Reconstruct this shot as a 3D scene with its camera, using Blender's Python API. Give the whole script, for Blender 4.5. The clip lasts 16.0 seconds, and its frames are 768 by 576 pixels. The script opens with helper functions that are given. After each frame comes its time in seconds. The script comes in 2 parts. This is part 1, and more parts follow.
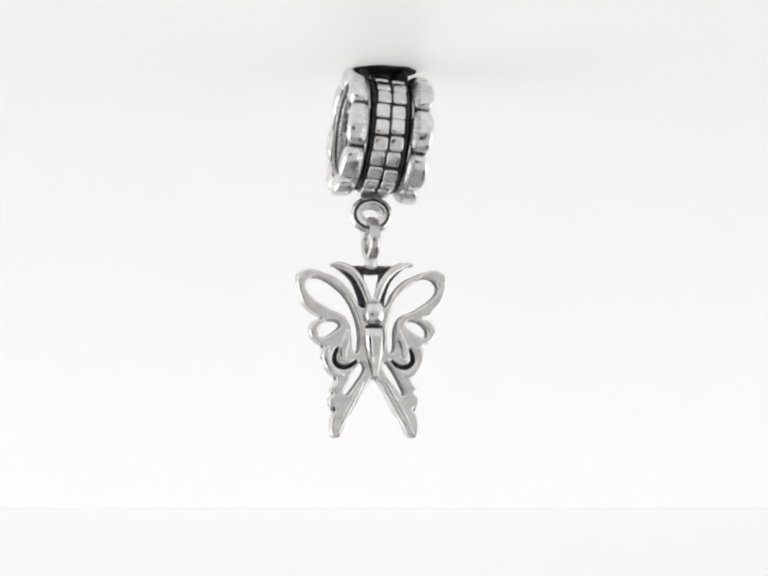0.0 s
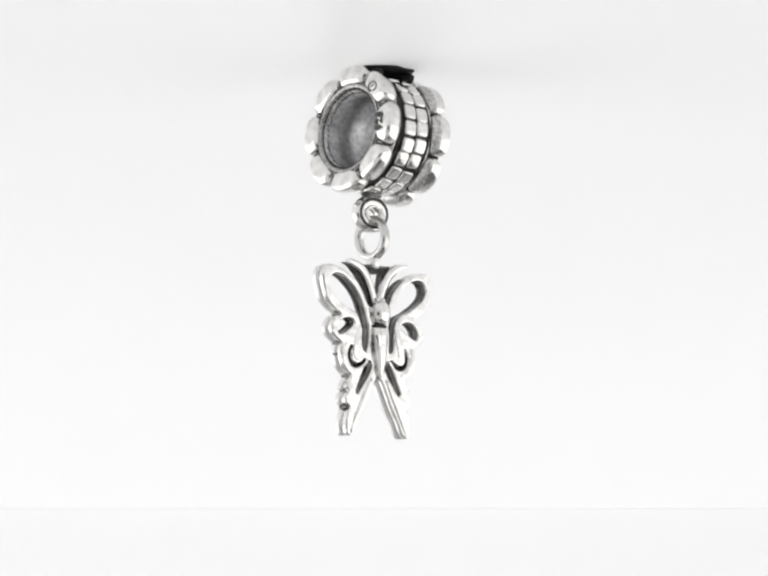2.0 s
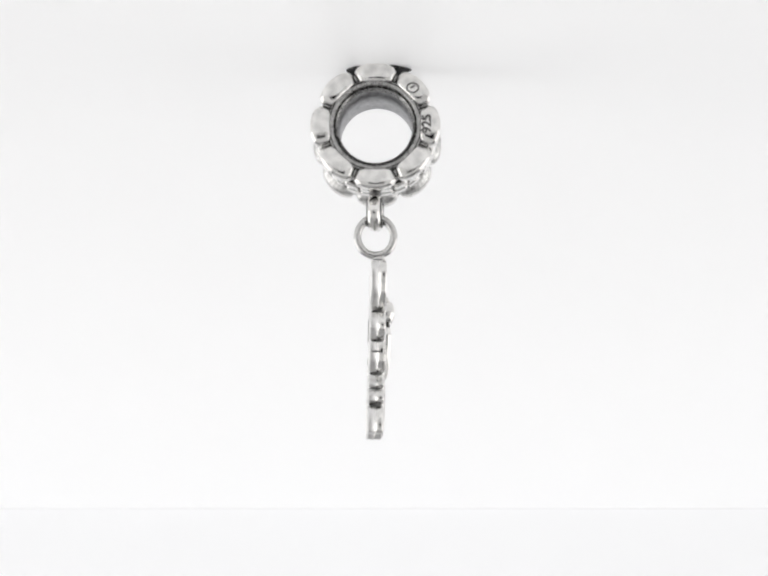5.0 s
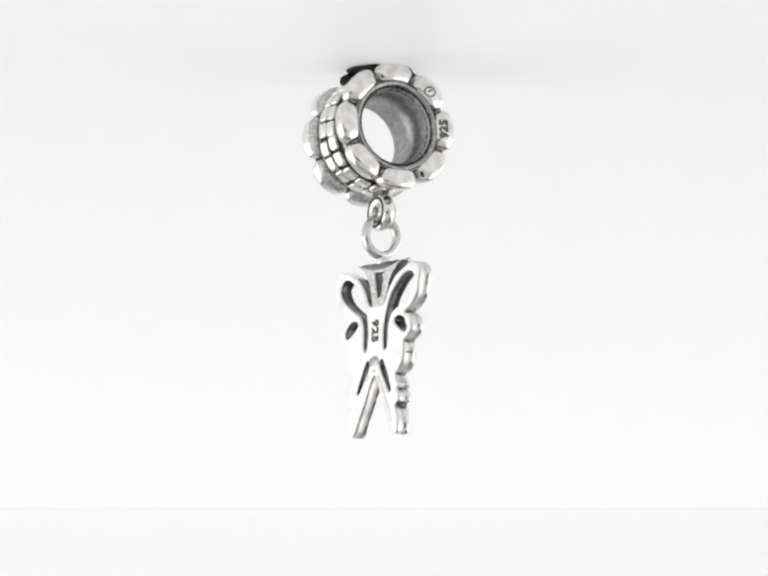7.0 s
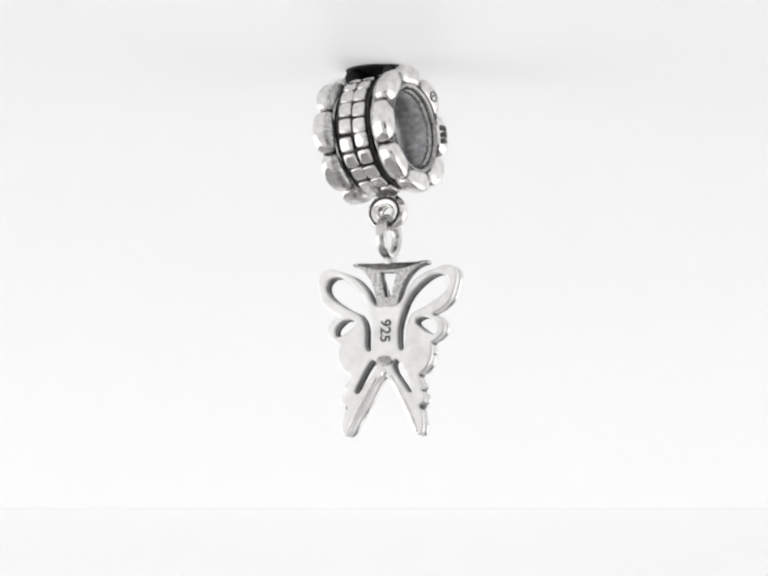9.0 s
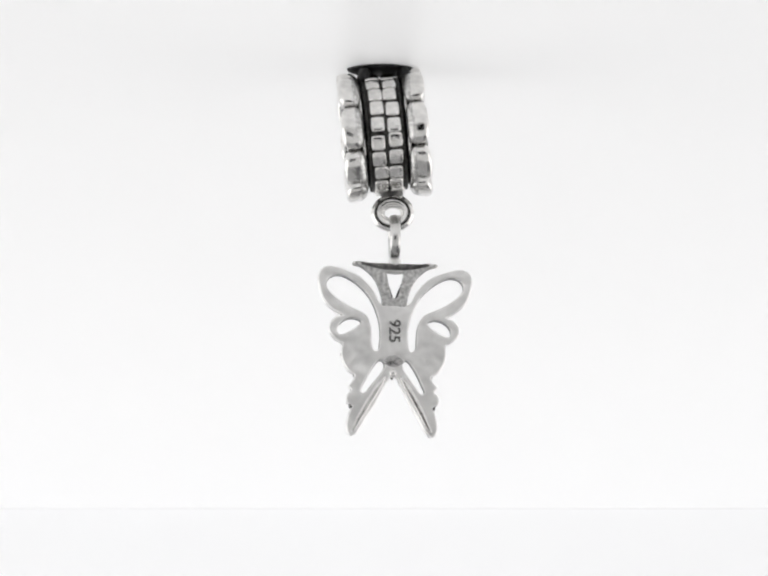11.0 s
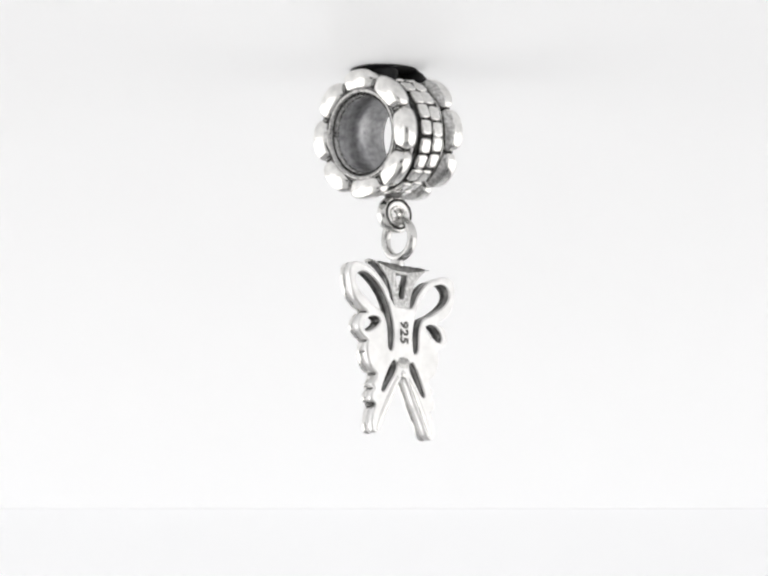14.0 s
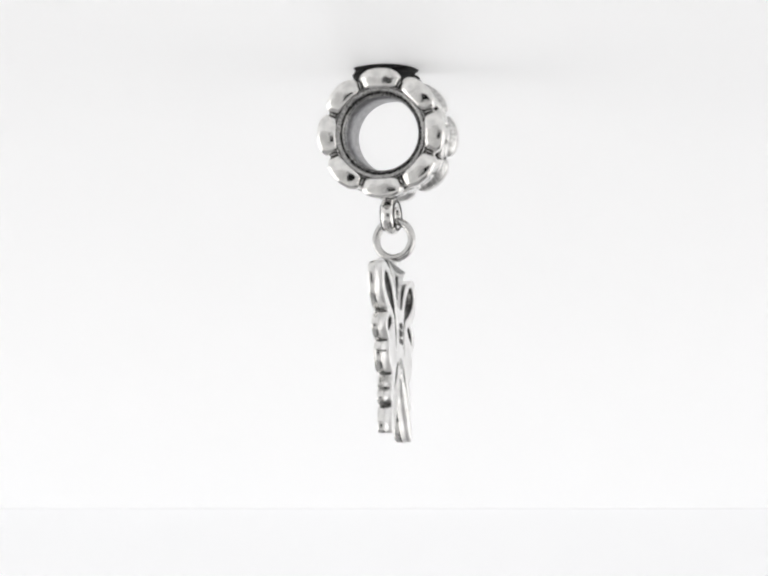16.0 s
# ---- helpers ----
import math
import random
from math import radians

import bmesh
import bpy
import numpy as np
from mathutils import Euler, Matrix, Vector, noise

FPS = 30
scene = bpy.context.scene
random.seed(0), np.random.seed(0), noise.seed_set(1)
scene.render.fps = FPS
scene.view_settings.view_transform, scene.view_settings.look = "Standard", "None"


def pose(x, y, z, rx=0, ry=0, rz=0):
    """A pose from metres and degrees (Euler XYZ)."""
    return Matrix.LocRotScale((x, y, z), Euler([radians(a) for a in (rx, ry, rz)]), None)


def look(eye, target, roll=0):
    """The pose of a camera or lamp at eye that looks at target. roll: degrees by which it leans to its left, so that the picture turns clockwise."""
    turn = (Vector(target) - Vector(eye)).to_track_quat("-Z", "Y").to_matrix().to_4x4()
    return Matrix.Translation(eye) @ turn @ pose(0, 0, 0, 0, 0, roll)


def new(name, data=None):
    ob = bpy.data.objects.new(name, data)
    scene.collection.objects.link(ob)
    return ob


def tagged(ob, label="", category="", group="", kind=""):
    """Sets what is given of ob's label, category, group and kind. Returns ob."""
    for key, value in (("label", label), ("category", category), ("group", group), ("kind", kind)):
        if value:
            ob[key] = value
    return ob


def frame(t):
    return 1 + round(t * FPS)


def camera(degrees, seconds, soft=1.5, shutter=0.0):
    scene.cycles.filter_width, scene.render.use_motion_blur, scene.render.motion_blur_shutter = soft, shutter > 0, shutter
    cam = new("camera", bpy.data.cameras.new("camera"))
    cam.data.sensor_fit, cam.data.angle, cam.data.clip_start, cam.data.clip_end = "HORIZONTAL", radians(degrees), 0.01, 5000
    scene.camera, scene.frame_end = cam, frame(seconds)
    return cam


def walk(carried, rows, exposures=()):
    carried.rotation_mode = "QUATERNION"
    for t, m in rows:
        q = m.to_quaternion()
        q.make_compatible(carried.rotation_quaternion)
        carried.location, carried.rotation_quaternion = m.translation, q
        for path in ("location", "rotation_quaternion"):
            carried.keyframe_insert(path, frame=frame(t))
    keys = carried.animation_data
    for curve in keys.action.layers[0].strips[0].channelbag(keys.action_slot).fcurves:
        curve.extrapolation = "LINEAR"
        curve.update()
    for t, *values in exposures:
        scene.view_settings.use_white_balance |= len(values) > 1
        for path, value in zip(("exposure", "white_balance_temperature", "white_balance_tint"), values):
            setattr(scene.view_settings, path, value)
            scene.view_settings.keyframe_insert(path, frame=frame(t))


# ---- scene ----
from mathutils import geometry

# One unit of the drawings below is 0.037 mm; a bead of about 9.5 mm sets it.
S = 0.000037
FOCAL = 8000.0                      # lens in drawing units across a picture 1568 wide
PITCH = radians(7.7)                # the camera looks up by this much
RATE = 15.45                        # degrees that the charm turns in a second
AXIS = 780.5                        # picture column of the turning axis

cam = camera(2 * math.degrees(math.atan(784.0 / FOCAL)), 16.0, soft=2.6)
DIST = FOCAL * S
SIDE = (784.0 - AXIS) * S
EYE = Vector((SIDE, -DIST * math.cos(PITCH), -DIST * math.sin(PITCH)))
STAND = look(EYE, (SIDE, 0, 0))
walk(cam, [(0.0, STAND), (16.0, STAND)], [(0.0, 0.0), (16.0, 0.0)])

# ---- light ----
world = bpy.data.worlds.new("world")
world.use_nodes = True
world.node_tree.nodes["Background"].inputs[0].default_value = (0.9, 0.95, 1.0, 1)
world.node_tree.nodes["Background"].inputs[1].default_value = 0.02
scene.world = world


def softbox(name, eye, target, wide, high, watts, colour=(1, 1, 1)):
    lamp = bpy.data.lights.new(name, "AREA")
    lamp.shape, lamp.size, lamp.size_y, lamp.energy, lamp.color = "RECTANGLE", wide, high, watts, colour
    ob = new(name, lamp)
    ob.matrix_world = look(eye, target)
    return ob


softbox("softbox_left", (-0.335, 0.03, -0.10), (0, 0.03, -0.03), 0.52, 0.29, 0.64, (1.0, 0.985, 0.965))
softbox("softbox_right", (0.335, 0.03, -0.10), (0, 0.03, -0.03), 0.52, 0.29, 0.555, (1.0, 0.985, 0.965))
# unseen fill lamp from below, added to brighten the ceiling
softbox("ceiling_fill", (0, 0.28, -0.24), (0, 0.25, 0.0), 0.5, 0.26, 0.135, (1.0, 0.995, 0.985))


# ---- materials ----
def material(name, colour, rough, metal=0.0, vary=0.06, scale=400.0, bump=0.0, bump_scale=2500.0, glow=0.0, gloss=0.5, wave=0.0):
    m = bpy.data.materials.new(name)
    m.use_nodes = True
    n, l = m.node_tree.nodes, m.node_tree.links
    b = n["Principled BSDF"]
    b.inputs["Metallic"].default_value = metal
    b.inputs["Specular IOR Level"].default_value = gloss
    co = n.new("ShaderNodeTexCoord")
    big = n.new("ShaderNodeTexNoise")
    big.inputs["Scale"].default_value, big.inputs["Detail"].default_value = scale, 4
    fine = n.new("ShaderNodeTexNoise")
    fine.inputs["Scale"].default_value, fine.inputs["Detail"].default_value = bump_scale, 5
    l.new(co.outputs["Object"], big.inputs["Vector"])
    l.new(co.outputs["Object"], fine.inputs["Vector"])
    ramp = n.new("ShaderNodeValToRGB")
    ramp.color_ramp.elements[0].position, ramp.color_ramp.elements[1].position = 0.3, 0.7
    ramp.color_ramp.elements[0].color = (*[c * (1 - vary) for c in colour], 1)
    ramp.color_ramp.elements[1].color = (*[min(1, c * (1 + vary)) for c in colour], 1)
    l.new(big.outputs["Fac"], ramp.inputs["Fac"])
    l.new(ramp.outputs["Color"], b.inputs["Base Color"])
    rr = n.new("ShaderNodeMapRange")
    rr.inputs["To Min"].default_value, rr.inputs["To Max"].default_value = rough * 0.75, rough * 1.3
    l.new(fine.outputs["Fac"], rr.inputs["Value"])
    l.new(rr.outputs["Result"], b.inputs["Roughness"])
    if bump:
        bp = n.new("ShaderNodeBump")
        bp.inputs["Strength"].default_value, bp.inputs["Distance"].default_value = bump, 0.00002
        l.new(fine.outputs["Fac"], bp.inputs["Height"])
        l.new(bp.outputs["Normal"], b.inputs["Normal"])
        if wave:                            # the slow unevenness of hand polishing
            slow = n.new("ShaderNodeTexNoise")
            slow.inputs["Scale"].default_value, slow.inputs["Detail"].default_value = 850, 1
            l.new(co.outputs["Object"], slow.inputs["Vector"])
            dip = n.new("ShaderNodeBump")
            dip.inputs["Strength"].default_value, dip.inputs["Distance"].default_value = wave, 0.0002
            l.new(slow.outputs["Fac"], dip.inputs["Height"])
            l.new(dip.outputs["Normal"], bp.inputs["Normal"])
    # emission for white sheets that are no lamps
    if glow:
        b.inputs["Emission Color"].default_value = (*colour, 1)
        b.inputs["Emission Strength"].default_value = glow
    return m


SILVER = material("polished_silver", (0.785, 0.777, 0.761), 0.13, 1.0, 0.12, 1600, 0.6, 3200, wave=0.35)
SATIN = material("satin_silver", (0.83, 0.826, 0.818), 0.36, 1.0, 0.1, 900, 1.0, 1100, wave=0.4)
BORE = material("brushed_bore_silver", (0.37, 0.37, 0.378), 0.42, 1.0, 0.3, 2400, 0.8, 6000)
RIM = material("greyed_silver", (0.40, 0.397, 0.39), 0.26, 1.0, 0.3, 2600, 0.7, 5000)
WORN = material("worn_silver", (0.62, 0.615, 0.605), 0.2, 1.0, 0.12, 900, 0.7, 2200)
PITTED = material("pitted_cast_silver", (0.57, 0.567, 0.56), 0.3, 1.0, 0.42, 4200, 1.0, 6500)
OXIDE = material("blackened_silver", (0.05, 0.049, 0.047), 0.38, 1.0, 0.6, 3200, 0.8, 6000)
# tarnish, and painted shade for the walls of the wing openings
WALL = material("tarnished_shaded_silver", (0.135, 0.134, 0.131), 0.3, 1.0, 0.6, 1500, 0.9, 2600)
STAMP = material("stamped_recess", (0.12, 0.118, 0.115), 0.45, 0.8, 0.2, 1500)
PAD_SHADE = material("black_pad_and_shade", (0.012, 0.012, 0.013), 0.7, 0.0, 0.3, 900, 0.6, 2500)
# the ceiling's added glow lifts the background and thins the bead's shadow
WHITE = material("glowing_white_acrylic", (0.86, 0.86, 0.865), 0.42, 0.0, 0.006, 25, 0.0, 300, gloss=0.35, glow=0.335)
FABRIC = material("white_fabric", (0.82, 0.82, 0.82), 0.8, 0.0, 0.02, 60, 0.0, 900)
# the backdrop's added glow brings it up to the ceiling's white
SWEEP = material("glowing_backdrop", (0.857, 0.860, 0.869), 0.42, 0.0, 0.008, 9, 0.0, 300, gloss=0.35, glow=0.331)
CARD = material("grey_card", (0.16, 0.16, 0.165), 0.9, 0.0, 0.3, 60)
FLOOR = material("grey_fabric", (0.42, 0.42, 0.425), 0.8, 0.0, 0.08, 60, 0.0, 900)
DARK = material("black_cloth", (0.012, 0.012, 0.013), 0.9, 0.0, 0.2, 100)


# ---- helpers for meshes ----
def part(name, bm, mat, parent, label="", smooth=True, place=None):
    """Links a bmesh, drawn in units of S, as one mesh under a thing."""
    if not isinstance(bm, bpy.types.Mesh):
        me = bpy.data.meshes.new(name)
        bmesh.ops.recalc_face_normals(bm, faces=bm.faces[:])
        bm.to_mesh(me)
        bm.free()
        me.transform(Matrix.Scale(S, 4))
        for m in (mat if isinstance(mat, (list, tuple)) else [mat]):
            me.materials.append(m)
        me.polygons.foreach_set("use_smooth", [smooth] * len(me.polygons))
    else:
        me = bm
    ob = new(name, me)
    ob.parent = parent
    if place is not None:
        p = place.copy()
        p.translation = p.translation * S
        ob.matrix_local = p
    if label:
        tagged(ob, label)
    return ob


def structure(name, lo, hi, mat, label):
    bm = bmesh.new()
    bmesh.ops.create_cube(bm, size=1)
    size = Vector(hi) - Vector(lo)
    for v in bm.verts:
        v.co = Vector(lo) + Vector(((v.co.x + .5) * size.x, (v.co.y + .5) * size.y, (v.co.z + .5) * size.z))
    me = bpy.data.meshes.new(name)
    bm.to_mesh(me)
    bm.free()
    me.materials.append(mat)
    return tagged(new(name, me), label, kind="structure")


def smooth_path(pts, steps=6, closed=False):
    """A Catmull-Rom line through the points."""
    p = [Vector(q) for q in pts]
    n, out = len(p), []
    for i in range(n if closed else n - 1):
        a, b, c, d = (p[(i + k) % n] if closed else p[max(0, min(n - 1, i + k))] for k in (-1, 0, 1, 2))
        for s in range(steps):
            t = s / steps
            out.append(0.5 * (2 * b + (c - a) * t + (2 * a - 5 * b + 4 * c - d) * t * t + (3 * b - a - 3 * c + d) * t ** 3))
    if not closed:
        out.append(p[-1])
    return out


def ridge(pts, half, high, base, taper=(0.35, 0.35), ring=9, steps=5):
    """A half-round bar laid along a line in the butterfly's plane: x across, z up, front towards -y."""
    line = smooth_path(pts, steps)
    n = len(line)
    bm, rows = bmesh.new(), []
    for i, p in enumerate(line):
        t = (line[min(n - 1, i + 1)] - line[max(0, i - 1)]).normalized()
        nx, nz = -t.y, t.x
        f = i / (n - 1)
        e = min(1.0, taper[0] + (1 - taper[0]) * min(1, f / 0.3), taper[1] + (1 - taper[1]) * min(1, (1 - f) / 0.3))
        row = [bm.verts.new((p.x + nx * half * e, -base, p.y + nz * half * e))]
        for k in range(ring):
            a = math.pi * k / (ring - 1)
            o, h = half * e * math.cos(a), high * (0.35 + 0.65 * e) * (0.45 + 0.55 * math.sin(a))
            row.append(bm.verts.new((p.x + nx * o, -base - h, p.y + nz * o)))
        row.append(bm.verts.new((p.x - nx * half * e, -base, p.y - nz * half * e)))
        rows.append(row)
    for a, b in zip(rows, rows[1:]):
        for k in range(len(a)):
            j = (k + 1) % len(a)
            bm.faces.new((a[k], a[j], b[j], b[k]))
    bm.faces.new(rows[0])
    bm.faces.new(rows[-1][::-1])
    return bm


def pillow(ax, ta, ra, power=2.6, nu=16, nv=10):
    """A rounded cushion, half sizes given along x, y, z."""
    bm = bmesh.new()
    sg = lambda c: math.copysign(abs(c) ** (2 / power), c)
    rows = []
    for i in range(1, nv):
        th = -math.pi / 2 + math.pi * i / nv
        rows.append([bm.verts.new((ax * sg(math.cos(th)) * sg(math.cos(2 * math.pi * j / nu)),
                                   ta * sg(math.cos(th)) * sg(math.sin(2 * math.pi * j / nu)), ra * sg(math.sin(th)))) for j in range(nu)])
    lo, hi = bm.verts.new((0, 0, -ra)), bm.verts.new((0, 0, ra))
    for a, b in zip(rows, rows[1:]):
        for j in range(nu):
            bm.faces.new((a[j], a[(j + 1) % nu], b[(j + 1) % nu], b[j]))
    for j in range(nu):
        bm.faces.new((lo, rows[0][(j + 1) % nu], rows[0][j]))
        bm.faces.new((hi, rows[-1][j], rows[-1][(j + 1) % nu]))
    return bm


def lathe(profile, n=96, closed=True):
    """A profile of (x, radius) turned about the x axis."""
    bm = bmesh.new()
    rows = [[bm.verts.new((x, r * math.sin(2 * math.pi * j / n), r * math.cos(2 * math.pi * j / n))) for j in range(n)] for x, r in profile]
    for i in range(len(rows) if closed else len(rows) - 1):
        a, b = rows[i], rows[(i + 1) % len(rows)]
        for j in range(n):
            bm.faces.new((a[j], a[(j + 1) % n], b[(j + 1) % n], b[j]))
    return bm


def torus(major_x, major_z, thick, deep, n=48, m=14, squash=1.0):
    """A ring in the xz plane; thick: half its band seen from the front, deep: half its width along y."""
    bm = bmesh.new()
    rows = []
    for i in range(n):
        a = 2 * math.pi * i / n
        row = []
        for j in range(m):
            b = 2 * math.pi * j / m
            c, s = math.copysign(abs(math.cos(b)) ** squash, math.cos(b)), math.copysign(abs(math.sin(b)) ** squash, math.sin(b))
            row.append(bm.verts.new(((major_x + thick * c) * math.sin(a), deep * s, (major_z + thick * c) * math.cos(a))))
        rows.append(row)
    for i in range(n):
        a, b = rows[i], rows[(i + 1) % n]
        for j in range(m):
            bm.faces.new((a[j], a[(j + 1) % m], b[(j + 1) % m], b[j]))
    return bm


def sheet_mesh(name, loops, low, high, round_low, round_high, mats, face_mat=0, dark=None):
    """A flat plate with holes, cut from closed loops (the first is the outline), from depth low to high towards -y, with rounded rims."""
    loops = [[Vector((p[0], p[1])) for p in lp] for lp in loops]

    def area(lp):
        return sum(p.x * q.y - q.x * p.y for p, q in zip(lp, lp[1:] + lp[:1])) / 2

    loops = [lp if (area(lp) > 0) == (i == 0) else lp[::-1] for i, lp in enumerate(loops)]

    def inset(lp, d):
        out, n = [], len(lp)
        for i, p in enumerate(lp):
            t = (lp[(i + 1) % n] - lp[i - 1])
            t = t.normalized() if t.length > 1e-6 else Vector((1, 0))
            out.append(p + Vector((-t.y, t.x)) * d)
        return out

    def inside(c, rings):
        odd = False
        for r in rings:
            x, y = r[:, 0], r[:, 1]
            x2, y2 = np.roll(x, -1), np.roll(y, -1)
            cut = ((y > c[1]) != (y2 > c[1])) & (c[0] < (x2 - x) * (c[1] - y) / np.where(y2 == y, 1e-9, y2 - y) + x)
            odd ^= bool(cut.sum() % 2)
        return odd

    layers = []
    for k in range(4):
        g = math.pi / 2 * k / 3
        layers.append((low + round_low * (1 - math.sin(g)), round_low * (1 - math.cos(g)), high - round_high * (1 - math.sin(g)), round_high * (1 - math.cos(g))))
    layers = [(z, d) for z, d, _, _ in layers[::-1][:4 if round_low else 1]] + [(z, d) for _, _, z, d in layers[3 if not round_high else 0:]]
    wall = 3 if round_low else 0            # the upright side between the two rounded rims
    bm = bmesh.new()
    for i, lp in enumerate(loops):
        rows = [[bm.verts.new((p.x, -z, p.y)) for p in inset(lp, d)] for z, d in layers]
        for k, (a, b) in enumerate(zip(rows, rows[1:])):
            for j in range(len(lp)):
                f = bm.faces.new((a[j], a[(j + 1) % len(lp)], b[(j + 1) % len(lp)], b[j]))
                c = f.calc_center_median()
                # slot 1 colours the walls of holes and slits dark, as shade inside them
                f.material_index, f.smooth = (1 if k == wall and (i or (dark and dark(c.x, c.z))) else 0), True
    for z, d, idx in ((layers[0][0], layers[0][1], 0), (layers[-1][0], layers[-1][1], face_mat)):
        flat, edges, rings = [], [], []
        for lp in loops:
            q = inset(lp, d)
            n0 = len(flat)
            flat += q
            edges += [(n0 + j, n0 + (j + 1) % len(q)) for j in range(len(q))]
            rings.append(np.array([tuple(p) for p in q]))
        co, _, tris, *_ = geometry.delaunay_2d_cdt(flat, edges, [], 0, 1e-4)
        vs = [bm.verts.new((p.x, -z, p.y)) for p in co]
        for t in tris:
            c = sum((co[k] for k in t), Vector((0, 0))) / len(t)
            if inside(c, rings):
                f = bm.faces.new([vs[k] for k in t])
                f.material_index, f.smooth = idx, False
        for v in [v for v in vs if not v.link_faces]:
            bm.verts.remove(v)
    bmesh.ops.remove_doubles(bm, verts=bm.verts[:], dist=0.002)
    bmesh.ops.recalc_face_normals(bm, faces=bm.faces[:])
    me = bpy.data.meshes.new(name)
    bm.to_mesh(me)
    bm.free()
    me.transform(Matrix.Scale(S, 4))
    for m in mats:
        me.materials.append(m)
    return me


def letters(name, body, size, deep, bold=0.0):
    cu = bpy.data.curves.new(name, "FONT")
    cu.body, cu.size, cu.extrude, cu.offset, cu.align_x, cu.align_y = body, size, deep, bold, "CENTER", "CENTER"
    tmp = new(name, cu)
    bpy.context.view_layer.update()
    me = bpy.data.meshes.new_from_object(tmp.evaluated_get(bpy.context.evaluated_depsgraph_get()))
    bpy.data.objects.remove(tmp)
    me.materials.clear()
    me.materials.append(STAMP)
    me.transform(Matrix.Scale(S, 4))
    return me


# ---- the white tent ----
TOP = 452.0 * S
structure("ceiling", (-0.45, -0.08, TOP), (0.45, 0.425, TOP + 0.004), WHITE, "white satin acrylic ceiling panel over the charm, with added glow")


def backdrop():
    """The tent's back, which runs in a round cove into the ceiling."""
    prof = [(0.425 + 0.033 * math.sin(k * math.pi / 32), TOP - 0.033 * (1 - math.cos(k * math.pi / 32)) - 0.00002) for k in range(17)] + [(0.458, -0.30)]
    prof += [(0.463, -0.30), (0.463, TOP + 0.003), (0.425, TOP + 0.003)]
    bm = bmesh.new()
    rows = [[bm.verts.new((x, y, z)) for y, z in prof] for x in (-0.45, 0.45)]
    for j in range(len(prof)):
        f = bm.faces.new((rows[0][j], rows[0][(j + 1) % len(prof)], rows[1][(j + 1) % len(prof)], rows[1][j]))
        f.smooth = j < 17
    bm.faces.new(rows[0])
    bm.faces.new(rows[1][::-1])
    bmesh.ops.recalc_face_normals(bm, faces=bm.faces[:])
    me = bpy.data.meshes.new("backdrop")
    bm.to_mesh(me)
    bm.free()
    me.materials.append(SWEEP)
    return tagged(new("backdrop", me), "bluish-white backdrop sheet of the photo tent, with added glow", kind="structure")


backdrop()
# Unseen raised top, added so that the silver can reflect the camera opening.
structure("ceiling_high", (-0.45, -0.24, 0.06), (0.45, -0.076, 0.064), FABRIC, "unseen white fabric top added over the camera side")
structure("ceiling_riser", (-0.45, -0.08, TOP + 0.004), (0.45, -0.076, 0.06), FABRIC, "unseen white fabric step added above the ceiling's front edge")
structure("floor", (-0.45, -0.24, -0.305), (0.45, 0.45, -0.30), FLOOR, "plain light grey fabric floor of the photo tent")
structure("wall_left", (-0.455, -0.24, -0.30), (-0.45, 0.45, 0.06), FABRIC, "plain white fabric side of the photo tent")
structure("wall_right", (0.45, -0.24, -0.30), (0.455, 0.45, 0.06), FABRIC, "plain white fabric side of the photo tent")


def front_wall():
    """The white front of the tent with the camera's wide opening, and a black hood behind it."""
    y0, y1, cz, h, k = -0.235, -0.23, -0.23 * math.tan(PITCH) + 0.004, 0.066, 0.036
    boxes = [((-0.45, y0, -0.30), (-h, y1, 0.06)), ((h, y0, -0.30), (0.45, y1, 0.06)),
             ((-h, y0, cz + k), (h, y1, 0.06)), ((-h, y0, -0.30), (h, y1, cz - k))]
    bm = bmesh.new()
    for lo, hi in boxes:
        m = Matrix.Translation((Vector(lo) + Vector(hi)) / 2) @ Matrix.Diagonal((*(Vector(hi) - Vector(lo)), 1))
        bmesh.ops.create_cube(bm, size=1, matrix=m)
    me = bpy.data.meshes.new("wall_front")
    bm.to_mesh(me)
    bm.free()
    me.materials.append(FABRIC)
    tagged(new("wall_front", me), "white fabric tent front with a wide camera opening", kind="structure")
    structure("wall_behind", (-0.1, -0.42, -0.16), (0.1, -0.415, 0.08), DARK, "black cloth behind the camera")
    for n, lo, hi in (("hood_left", (-0.105, -0.42, -0.16), (-0.1, -0.24, 0.08)), ("hood_right", (0.1, -0.42, -0.16), (0.105, -0.24, 0.08)),
                      ("hood_top", (-0.1, -0.415, 0.075), (0.1, -0.24, 0.08)), ("hood_bottom", (-0.1, -0.415, -0.16), (0.1, -0.24, -0.155))):
        structure(n, lo, hi, DARK, "black cloth hood round the camera")


front_wall()
# Added out of view, to turn the reflections in the right-hand lobes grey.
structure("reflection_card", (0.10, -0.22, -0.30), (0.40, 0.04, -0.297), CARD, "unseen dark grey card added for reflections in the silver")

# ---- the bead ----
BEAD_Z = 315
TILT = 5.4
LEAD_BEAD, LEAD_WINGS = 0.72, 0.93   # seconds by which each is past its side-on turn at the start


def thing(name, z, label, category):
    ob = new(name)
    ob.empty_display_size = 0.002
    ob.location = (0, 0, z * S)
    return tagged(ob, label, category)


bead = thing("charm_bead", BEAD_Z, "polished silver charm bead with puffed lobes and blackened grooves", "charm bead")
SEAT = pose(-3.5, 12, 0, 0, TILT, 0)        # the bead within its turning frame


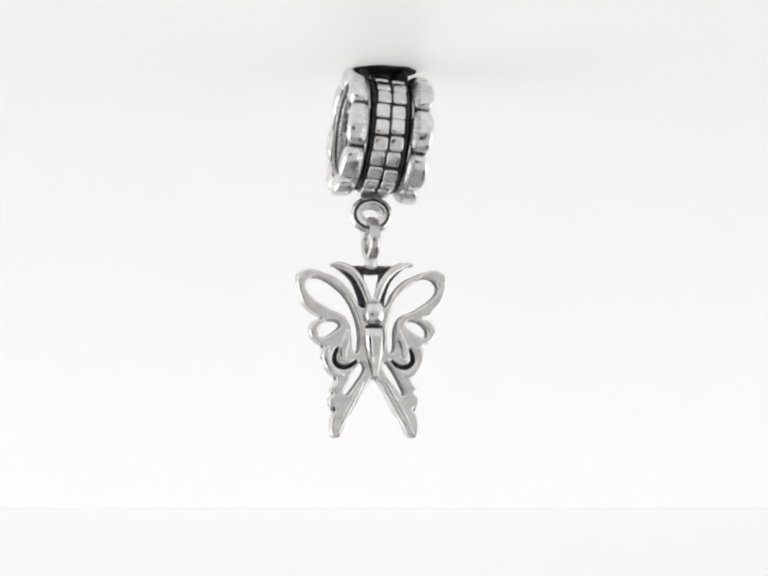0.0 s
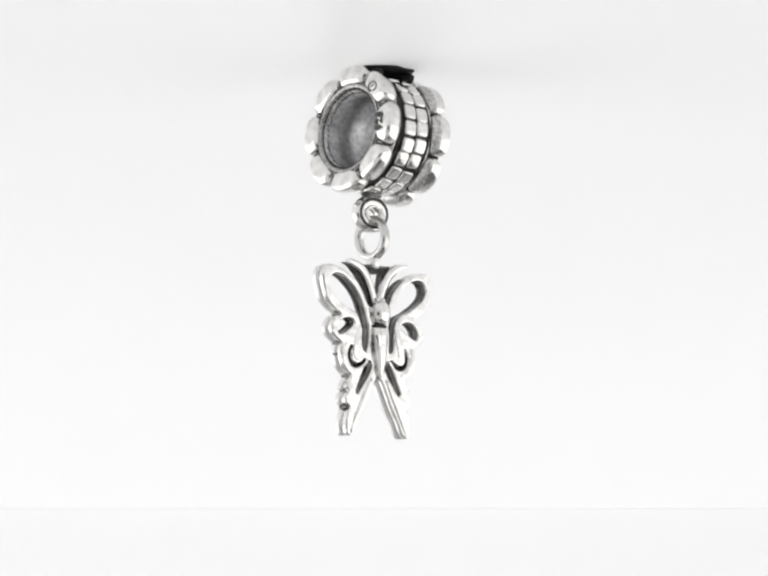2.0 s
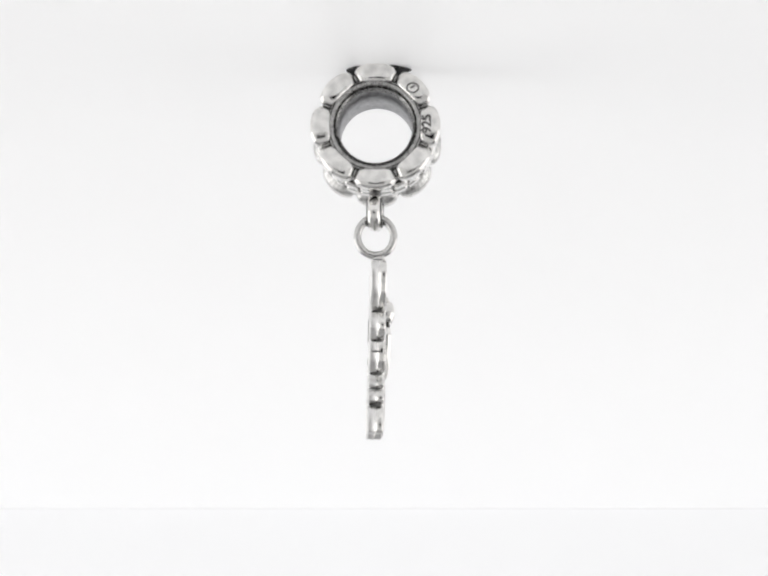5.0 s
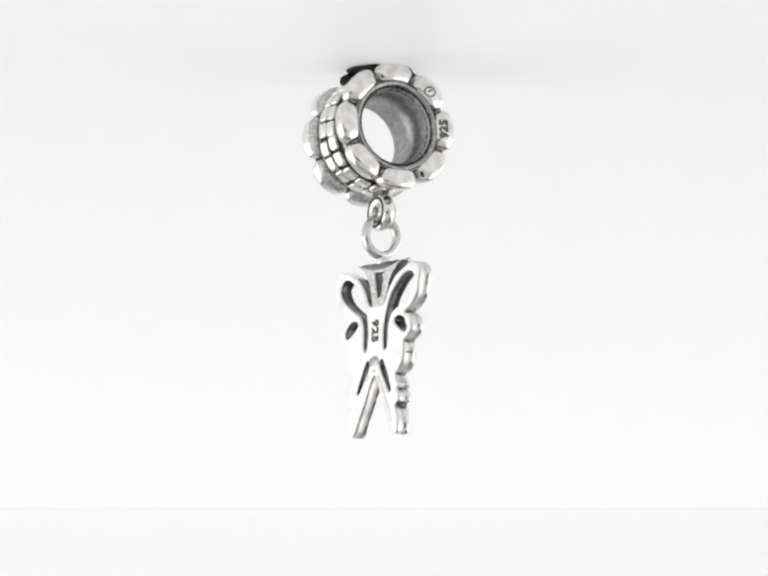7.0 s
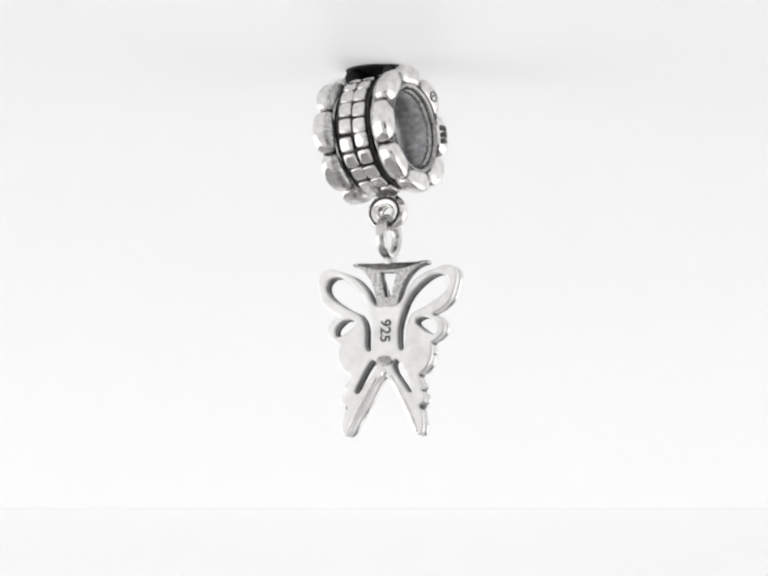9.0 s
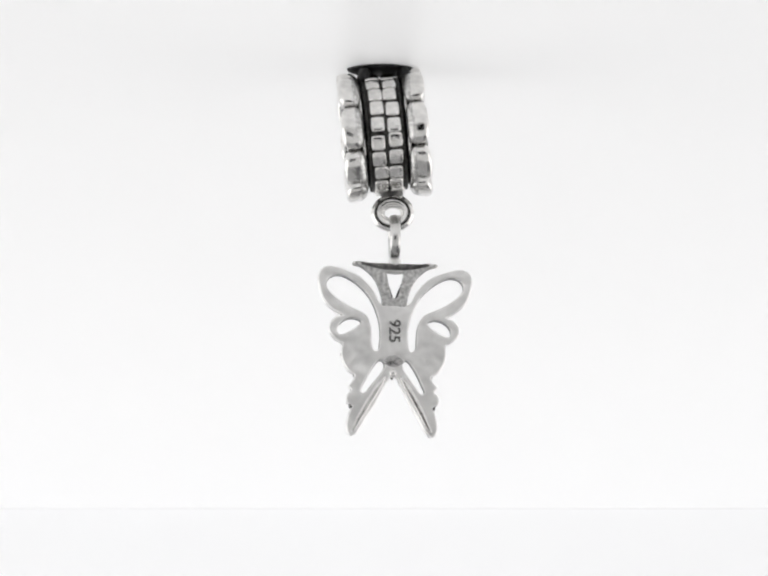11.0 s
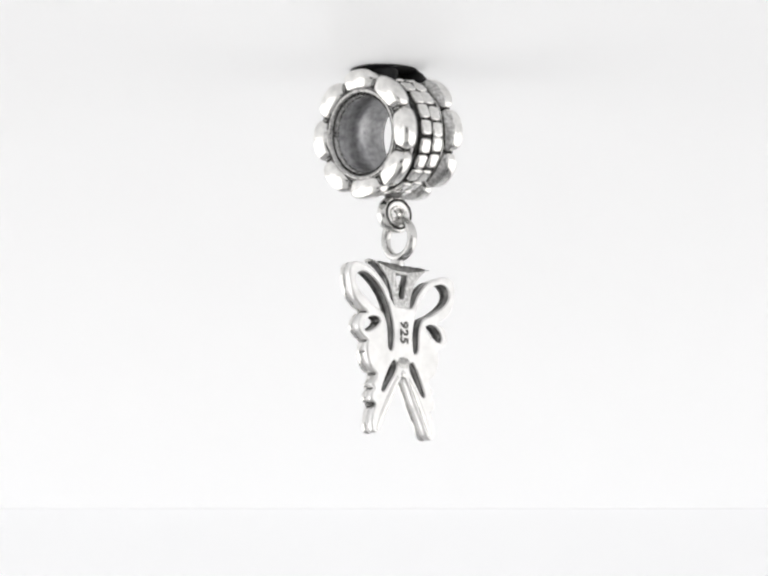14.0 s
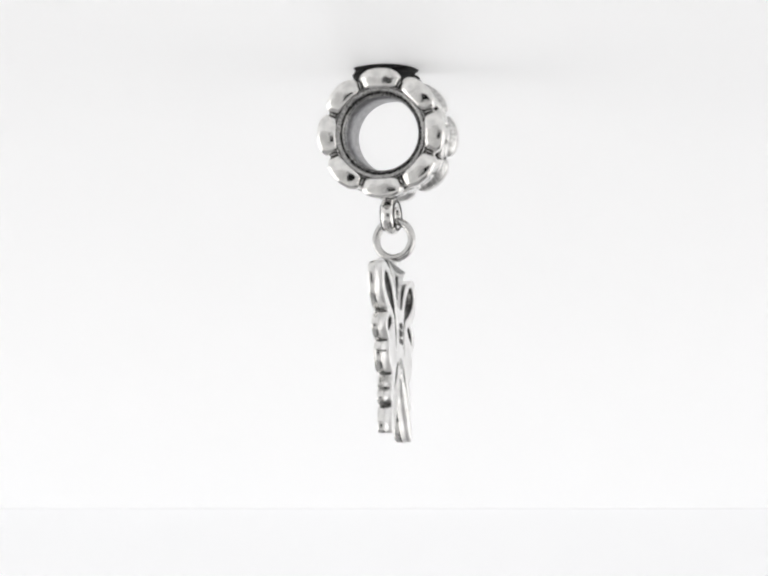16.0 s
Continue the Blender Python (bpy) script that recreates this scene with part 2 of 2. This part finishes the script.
def lobe_mesh():
    """One puffed petal: round outside, flaring towards the bead's face, its sides along the radii."""
    bm = pillow(1, 1, 1, 3.7, 48, 28)
    for f in bm.faces:                      # the slope towards the tiles is left as cast
        f.material_index = 1 if f.calc_center_median().x < -0.36 else 0
    for v in bm.verts:
        px, pt, pr = v.co
        a = radians(21.6) * pt
        out = max(0, pr)
        x = 66.5 + 23.2 * px - 4.5 * pt * pt * max(0, px)
        r = 111.5 + 21.5 * pr + 2.0 * px * out - (4.5 * pt * pt + 4.5 * pt ** 6) * out * (0.4 + 0.3 * (px + 1)) - 7.0 * max(0, -px) ** 2 * out
        v.co = (x, r * math.sin(a), r * math.cos(a))
    return bm


def tile_mesh(ax=14.4, ta=15.6, high=11, dome=1.0):
    """A square tile with a low dome and eased edges."""
    bm = bmesh.new()
    rings = []
    for k, z in ((1.0, 0), (1.0, 0.66), (0.96, 0.86), (0.89, 0.955), (0.82, 1.0), (0.55, 1.0)):
        ring = []
        for i in range(16):
            u, w = ((-1 + i / 2, -1), (1, -1 + (i - 4) / 2), (1 - (i - 8) / 2, 1), (-1, 1 - (i - 12) / 2))[i // 4]
            f = 1 - 0.10 * (abs(u) * abs(w)) ** 3
            x, y = u * f * k, w * f * k
            ring.append(bm.verts.new((ax * x, ta * y, 109 + high * z + (dome * (1 - (x * x + y * y) / 1.3) if z > 0.9 else 0))))
        rings.append(ring)
    for p, q in zip(rings, rings[1:]):
        for i in range(16):
            bm.faces.new((p[i], p[(i + 1) % 16], q[(i + 1) % 16], q[i]))
    top = bm.verts.new((0, 0, 109 + high + dome))
    for i in range(16):
        bm.faces.new((rings[-1][i], rings[-1][(i + 1) % 16], top))
    bm.faces.new(rings[0][::-1])
    return bm


def build_bead():
    # core with the seats of the lobes and of the tile band
    half = [(0, 115), (33.5, 115), (34.5, 106), (46, 103), (78, 104), (78, 92)]
    prof = [(-x, r) for x, r in half[::-1]] + half[1:] + [(63, 79), (-63, 79)]
    part("core", lathe(prof), OXIDE, bead, "blackened silver core in the grooves", place=SEAT)
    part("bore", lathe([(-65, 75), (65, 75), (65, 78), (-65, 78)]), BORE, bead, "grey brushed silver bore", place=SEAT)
    for s in (-1, 1):
        rim = [(s * 62, 77), (s * 66, 75.5), (s * 71, 77.5), (s * 73, 81), (s * 77, 84), (s * 80, 85), (s * 82, 88), (s * 82, 91), (s * 81, 94), (s * 81, 97), (s * 66, 97), (s * 62, 90)]
        part("rim", lathe(rim), RIM, bead, "ridged grey silver rim round the hole", place=SEAT)
        part("face_groove", lathe([(s * 64, 96.5), (s * 79.5, 96.5), (s * 79.5, 108), (s * 77, 115), (s * 64, 115)]), OXIDE, bead, "blackened ground between the lobes", place=SEAT)
        part("rim_line", lathe([(s * 76 + 1.3 * math.cos(a), 81.5 + 1.3 * math.sin(a)) for a in [k * math.pi / 3 for k in range(6)]]), OXIDE, bead, "blackened line in the rim", place=SEAT)
        part("rim_line", lathe([(s * 82.2 + 1.2 * math.cos(a), 94 + 1.2 * math.sin(a)) for a in [k * math.pi / 3 for k in range(6)]]), OXIDE, bead, "blackened line in the rim", place=SEAT)
        lip = [(42.5, 100), (42.5, 111), (43.5, 114), (45, 115), (47, 114), (51, 110), (51, 100)]
        part("lip", lathe([(s * x, r) for x, r in lip]), WORN, bead, "smooth worn lip beside the dark groove", place=SEAT)
        part("flange", lathe([(s * 51, 100), (s * 51, 110), (s * 72, 114), (s * 72, 100)]), OXIDE, bead, "blackened ground under the lobes", place=SEAT)
        bm = bmesh.new()
        for k in range(110):
            a = 2 * math.pi * k / 110
            bmesh.ops.create_icosphere(bm, subdivisions=1, radius=2.8, matrix=Matrix.Translation((s * 36, 113 * math.sin(a), 113 * math.cos(a))))
        part("beaded_edge", bm, WALL, bead, "fine blackened beading beside the tiles", place=SEAT)
    # puffed lobes with small ribs between them
    bm, lobe = lobe_mesh(), None
    rib_bm, rib = pillow(12, 2.6, 9, 2.4, 10, 6), None
    for v in rib_bm.verts:
        v.co.z += 106
    for s in (1, -1):
        for k in range(8):
            turn = SEAT @ pose(0, 0, 0, 45 * k, 0, 0) @ pose(0, 0, 0, 0, 0, 0 if s > 0 else 180)
            lobe = part("lobe", bm if lobe is None else lobe.data, SILVER, bead, place=turn)
            if len(lobe.data.materials) < 2:
                lobe.data.materials.append(PITTED)
            turn = SEAT @ pose(0, 0, 0, 45 * k + 22.5, 0, 0) @ pose(s * 71, 0, 0)
            rib = part("rib", rib_bm if rib is None else rib.data, RIM, bead, place=turn)
    # two rows of square tiles
    bm, tile = tile_mesh(), None
    rnd = random.Random(4)
    for row in (-1, 1):
        for k in range(22):
            turn = SEAT @ pose(0, 0, 0, 360 / 22 * (k + 0.5) + rnd.uniform(-0.5, 0.5), 0, 0) @ pose(row * 16.1 + rnd.uniform(-0.4, 0.4), 0, 3.5 + rnd.uniform(-0.6, 0.6), rnd.uniform(-1.5, 1.5), 0, rnd.uniform(-2, 2)) @ pose(0, 0, 0, 0, rnd.uniform(-1, 1), 0)
            tile = part("tile", bm if tile is None else tile.data, SILVER, bead, place=turn)
    # hanging loop under the band
    loop_at = pose(-21, 14, 152 - BEAD_Z, 0, 0, -3)
    loop = part("loop", torus(30.5, 25, 14.5, 14, squash=0.85), SILVER, bead, "thick silver hanging loop", place=loop_at)
    for s in (-1, 1):
        part("groove", torus(34, 29, 3.2, 3.4), OXIDE, loop, "blackened groove of the loop", place=pose(0, s * 12, 0))
        part("lip", torus(19.5, 14.5, 3.0, 3), SILVER, loop, "bright inner lip of the loop", place=pose(0, s * 12, 0))
    part("loop_neck", pillow(25, 13, 8, 2.4), WALL, bead, "dark joint of loop and band", place=pose(-18, 14, 192 - BEAD_Z))
    # hallmark on one lobe's face, a worn maker's stamp on the next
    flat = Matrix(((0, 0, -1, 0), (-1, 0, 0, 0), (0, 1, 0, 0), (0, 0, 0, 1)))
    part("hallmark", letters("hallmark", "925", 27, 2.2, 0.45), None, bead, "stamped numerals 925", place=SEAT @ Matrix.Translation((-89.9, -105, 0)) @ flat @ pose(0, 0, 0, 0, 0, 90))
    stamp_at = SEAT @ Matrix.Translation((-89.6, -76, 76)) @ pose(0, 0, 0, 0, 0, 90)
    part("maker_stamp", torus(12, 10, 1.6, 1.2, 20, 6), STAMP, bead, "worn round stamp", place=stamp_at)
    part("stamp_bar", pillow(6, 1, 2, 3, 8, 6), STAMP, bead, place=stamp_at @ pose(0, 0, 2, 0, 30, 0))


build_bead()

# ---- black pad and modelled shade between bead and ceiling ----
putty = thing("putty", 452.0, "flat black pad and modelled contact shade between bead and ceiling", "adhesive putty")


def build_putty():
    # the pad's spread takes in some of the contact shade
    bm = pillow(70, 66, 7, 2.2, 48, 12)
    for v in bm.verts:
        k = 1 + 0.10 * noise.noise(Vector((v.co.x, v.co.y, 0)) * 0.03)
        v.co.x, v.co.y = v.co.x * k, v.co.y * k
        v.co.z = min(v.co.z, 1)
    part("pad", bm, PAD_SHADE, putty, place=pose(2, 8, -1.2))
    # two black masses model the shade in the grooves by the tiles
    for s in (-1, 1):
        bm = pillow(15, 64, 24, 2.2, 28, 12)
        for v in bm.verts:
            k = 1 + 0.25 * noise.noise(Vector((v.co.x + 60 * s, v.co.y, v.co.z)) * 0.05)
            v.co.x, v.co.y = v.co.x * k, v.co.y * k
        part("groove_shade", bm, PAD_SHADE, putty, "black mass modelled as shade beside the tiles", place=pose(-4 + s * 41, 12, -22))


build_putty()

# ---- the butterfly ----
wings = thing("butterfly_pendant", 0, "openwork silver butterfly pendant hanging from a jump ring", "pendant")
HANG = pose(-22, 12, 0, 1.3, -1.4, 0)


def drawn(pts):
    """Half of the drawing, in the butterfly's own plane."""
    return [((x - 806) / 0.978, -(y - 0.058 * (x - 806) - 588) / 0.99) for x, y in pts]


EDGE = drawn([(806, 628), (826, 630), (838, 622), (850, 600), (872, 578), (900, 565), (930, 558), (950, 562), (960, 578), (958, 602), (948, 628),
              (928, 646), (908, 652), (905, 657), (918, 660), (930, 675), (930, 692), (917, 705), (904, 712), (905, 718), (906, 735), (900, 754),
              (888, 768), (878, 775), (882, 787), (890, 798), (884, 806), (892, 815), (893, 830), (886, 838), (892, 850), (897, 875), (894, 892),
              (884, 896), (872, 886), (857, 857), (840, 828), (825, 798), (814, 777), (806, 768)])
EDGE = [(x + (5 if -245 < y < -55 and x > 70 else 0), y) for x, y in EDGE]
TEAR = drawn([(836, 716), (834, 680), (842, 645), (858, 615), (885, 590), (912, 577), (932, 582), (940, 600), (926, 620), (893, 638), (864, 650), (852, 675), (850, 712), (843, 722)])
EYE_HOLE = drawn([(872, 668), (884, 660), (903, 664), (918, 680), (915, 695), (894, 687)])
TEAR = [(84 + (x - 84) * 1.05 if x > 60 else x, y + (2.5 if y > -40 else 0)) for x, y in TEAR]
SLOT = drawn([(824, 748), (833, 740), (848, 760), (862, 788), (869, 806), (861, 808), (846, 788), (829, 764)])


def hook(mid, half):
    """The outline of a curled channel round a middle line."""
    line = smooth_path(mid, 5)
    left, right = [], []
    for i, p in enumerate(line):
        t = (line[min(len(line) - 1, i + 1)] - line[max(0, i - 1)]).normalized()
        f = i / (len(line) - 1)
        h = half * (0.45 + 0.75 * math.sin(math.pi * (0.12 + 0.8 * f)))
        left.append((p.x - t.y * h, p.y + t.x * h))
        right.append((p.x + t.y * h, p.y - t.x * h))
    return left + right[::-1]


CURL = hook([(75, -124), (82, -138), (80, -155), (66, -163), (50, -160), (36, -150)], 3.8)


def both(pts):
    return [smooth_path(pts, 3, True), smooth_path([(-x, y) for x, y in pts], 3, True)]


def facet_body():
    """The abdomen: shield-shaped, widest below the head, with sloping sides and a flat facet down its middle."""
    bm, rows = bmesh.new(), []
    for z, w, h in ((-81, 17, 20), (-85, 20.5, 29), (-100, 21.5, 31), (-122, 19.5, 31), (-145, 15, 30), (-165, 10, 28), (-182, 5, 25), (-190, 2, 20)):
        rows.append([bm.verts.new((w * u, -h * d, z)) for u, d in ((-1, 0.4), (-0.95, 0.72), (-0.72, 0.93), (-0.5, 0.97), (-0.36, 0.93), (0.36, 0.93), (0.5, 0.97), (0.72, 0.93), (0.95, 0.72), (1, 0.4))])
    for p, q in zip(rows, rows[1:]):
        for j in range(len(p)):
            bm.faces.new((p[j], p[(j + 1) % len(p)], q[(j + 1) % len(p)], q[j]))
    bm.faces.new(rows[0])
    bm.faces.new(rows[-1][::-1])
    return bm


def build_wings():
    outline = smooth_path(EDGE, 4)
    outline = outline + [Vector((-p.x, p.y)) for p in outline[::-1][1:-1]]
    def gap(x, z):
        """The sides of the slits beside the antennae, coloured dark for shade and dark reflections."""
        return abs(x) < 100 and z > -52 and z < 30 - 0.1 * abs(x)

    holes = both(TEAR) + both(EYE_HOLE) + both(SLOT)
    curls = [CURL, [(-x, y) for x, y in CURL]]
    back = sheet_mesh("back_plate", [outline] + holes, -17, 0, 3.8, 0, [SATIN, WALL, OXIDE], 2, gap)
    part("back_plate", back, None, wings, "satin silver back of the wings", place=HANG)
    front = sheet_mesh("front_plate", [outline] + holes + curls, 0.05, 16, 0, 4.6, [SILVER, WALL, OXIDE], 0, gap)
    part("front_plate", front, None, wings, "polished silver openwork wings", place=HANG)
    # dark notches across the edge's thickness: blackened silver and painted dark reflections
    notch_bm, notch = pillow(3.4, 12.5, 4.2, 3.0, 14, 8), None
    small_bm, small = pillow(3.2, 12.0, 2.6, 3.0, 14, 8), None
    for s in (1, -1):
        for x, y in drawn([(908, 655), (907, 712), (882, 775), (887, 806), (889, 838)]):
            notch = part("edge_notch", notch_bm if notch is None else notch.data, WALL, wings, place=HANG @ pose(s * x, 1, y))
        for x, y in drawn([(958, 577), (934, 683), (910, 735), (895, 816), (895, 880)]):
            small = part("edge_line", small_bm if small is None else small.data, WALL, wings, place=HANG @ pose(s * (x - 1.6), 1, y))
    # soft swellings on the straps: round the curl, the curl's bulb, the tail's inner edge
    fills = [([(95, -120), (99, -140), (93, -160), (80, -174), (64, -179)], 7.5, 4.0),
             ([(52, -84), (58, -106), (64, -126), (64, -142), (56, -148)], 9.5, 4.0),
             ([(22, -190), (40, -222), (62, -262), (80, -300)], 6.0, 5.5)]
    for pts, half, high in fills:
        for s in (1, -1):
            part("wing_vein", ridge([(s * x, y) for x, y in pts], half, high, 14.6, (0.5, 0.4)), SILVER, wings, place=HANG)
    for s in (1, -1):
        part("tail_bar", ridge([(s * 16, -186), (s * 36, -218), (s * 60, -260), (s * 80, -300)], 6.5, 4.6, 14.6, (0.5, 0.4)), SILVER, wings, "rounded polished bar along the tail's back", place=HANG @ pose(0, 0, 0, 0, 0, 180))
    feeler = drawn([(812, 622), (820, 598), (833, 572), (852, 554), (874, 546), (892, 546)])
    for s in (1, -1):
        part("antenna", ridge([(s * x, y) for x, y in feeler], 8.5, 9, 7, (0.8, 0.4)), SILVER, wings, place=HANG)
    # the cast web behind the feelers, with its three-cornered opening
    half = [(0, 40), (40, 42), (82, 47), (66, 37), (42, 14), (28, -20), (22, -50), (0, -52)]
    web = smooth_path(half, 4)
    web = web + [Vector((-p.x, p.y)) for p in web[::-1][1:-1]]
    mouth = smooth_path([(0, 27), (13, 28), (17, 26), (12, 2), (7, -20), (0, -23), (-7, -20), (-12, 2), (-17, 26), (-13, 28)], 3, True)
    # the web's sides are coloured dark too, as shade in the gaps
    part("antenna_web", sheet_mesh("antenna_web", [web, mouth], -12, 7, 3.0, 0, [PITTED, WALL, OXIDE], 2, lambda x, z: True), None, wings, "rough grey web behind the antennae", place=HANG)
    # the bar's shaded underside is put into its dark colour
    part("bridge", ridge([(-70, 45), (-32, 41), (0, 40), (32, 41), (70, 45)], 7, 5, 9, (0.4, 0.4)), WALL, wings, "bar joining the antennae, coloured dark for shade", place=HANG @ pose(0, 0, 0, 0, 0, 180))
    # grey silver stands in for a dark reflection in polished metal
    part("tail_recess", pillow(20, 3.5, 12, 2.2, 20, 8), RIM, wings, "swelling above the tails, grey for a dark reflection", place=HANG @ pose(0, 15.5, -155))
    part("tail_joint", pillow(9.5, 9, 10, 2.1), SILVER, wings, "small silver ball where the tails part", place=HANG @ pose(0, 11, -178))
    # bar between the feelers, with the joint of the ring
    part("ring_joint", pillow(14, 13, 14, 2.4), SATIN, wings, place=HANG @ pose(1, 1, 50))
    # body
    part("head", pillow(22.5, 18, 25.5, 2.3, 20, 14), SILVER, wings, "round polished head", place=HANG @ pose(1, -18, -53))
    for s in (1, -1):
        part("eye", pillow(5, 5, 5, 2, 10, 6), SILVER, wings, place=HANG @ pose(s * 8 + 1, -19, -27))
    part("collar", pillow(20, 13, 4, 2.4, 18, 8), OXIDE, wings, "blackened groove behind the head", place=HANG @ pose(1, -14, -80))
    part("abdomen", facet_body(), SILVER, wings, "tapered abdomen with a flat middle facet", smooth=False, place=HANG @ pose(1, 0, 0))
    part("thorax", pillow(27, 9, 70, 2.6, 20, 14), SATIN, wings, place=HANG @ pose(0, -2, -95))
    # hallmark on the back, reading downwards
    mark = letters("hallmark", "925", 32, 0.6, 0.5)
    flat = Matrix(((-1, 0, 0, 0), (0, 0, 1, 0), (0, 1, 0, 0), (0, 0, 0, 1)))
    part("hallmark", mark, None, wings, "stamped numerals 925", place=HANG @ Matrix.Translation((0, 17.9, -93)) @ flat @ pose(0, 0, 0, 0, 0, -90))
    # jump ring, square to the wings
    part("jump_ring", torus(37, 38.5, 8.6, 11, 56, 14, 0.8), WORN, wings, "soldered silver jump ring", place=pose(-21, 17, 102, 0, 0, 90))


build_wings()


def twist(t):
    """Degrees by which the hanging butterfly runs ahead of its even turn."""
    return float(np.interp(t, (0, 2, 4, 6.5, 9, 11.5, 12.5, 14, 16), (1.0, 0.0, -1.2, 0.0, 0.0, -0.5, -1.3, -3.9, -4.4)))


def sway(t):
    """How far the butterfly has swung aside on its ring."""
    return float(np.interp(t, (0, 1.5, 4, 6.5, 9, 11.5, 12.5, 14, 16), (1, 6, 4.5, 0.5, 2, 2.5, 7, 7.5, 3))) * S


def motions():
    """The charm turns evenly about the upright axis; the butterfly sways a little on its ring."""
    steps = [i * 0.5 for i in range(33)]
    walk(bead, [(t, pose(0, 0, BEAD_Z * S, 0, 0, RATE * (t + LEAD_BEAD))) for t in steps])
    walk(putty, [(t, pose(0, 0, 452.0 * S, 0, 0, RATE * (t + LEAD_BEAD))) for t in steps])
    walk(wings, [(t, pose(sway(t), 0, 0, 0, 0, RATE * (t + LEAD_WINGS) + twist(t))) for t in steps])


motions()
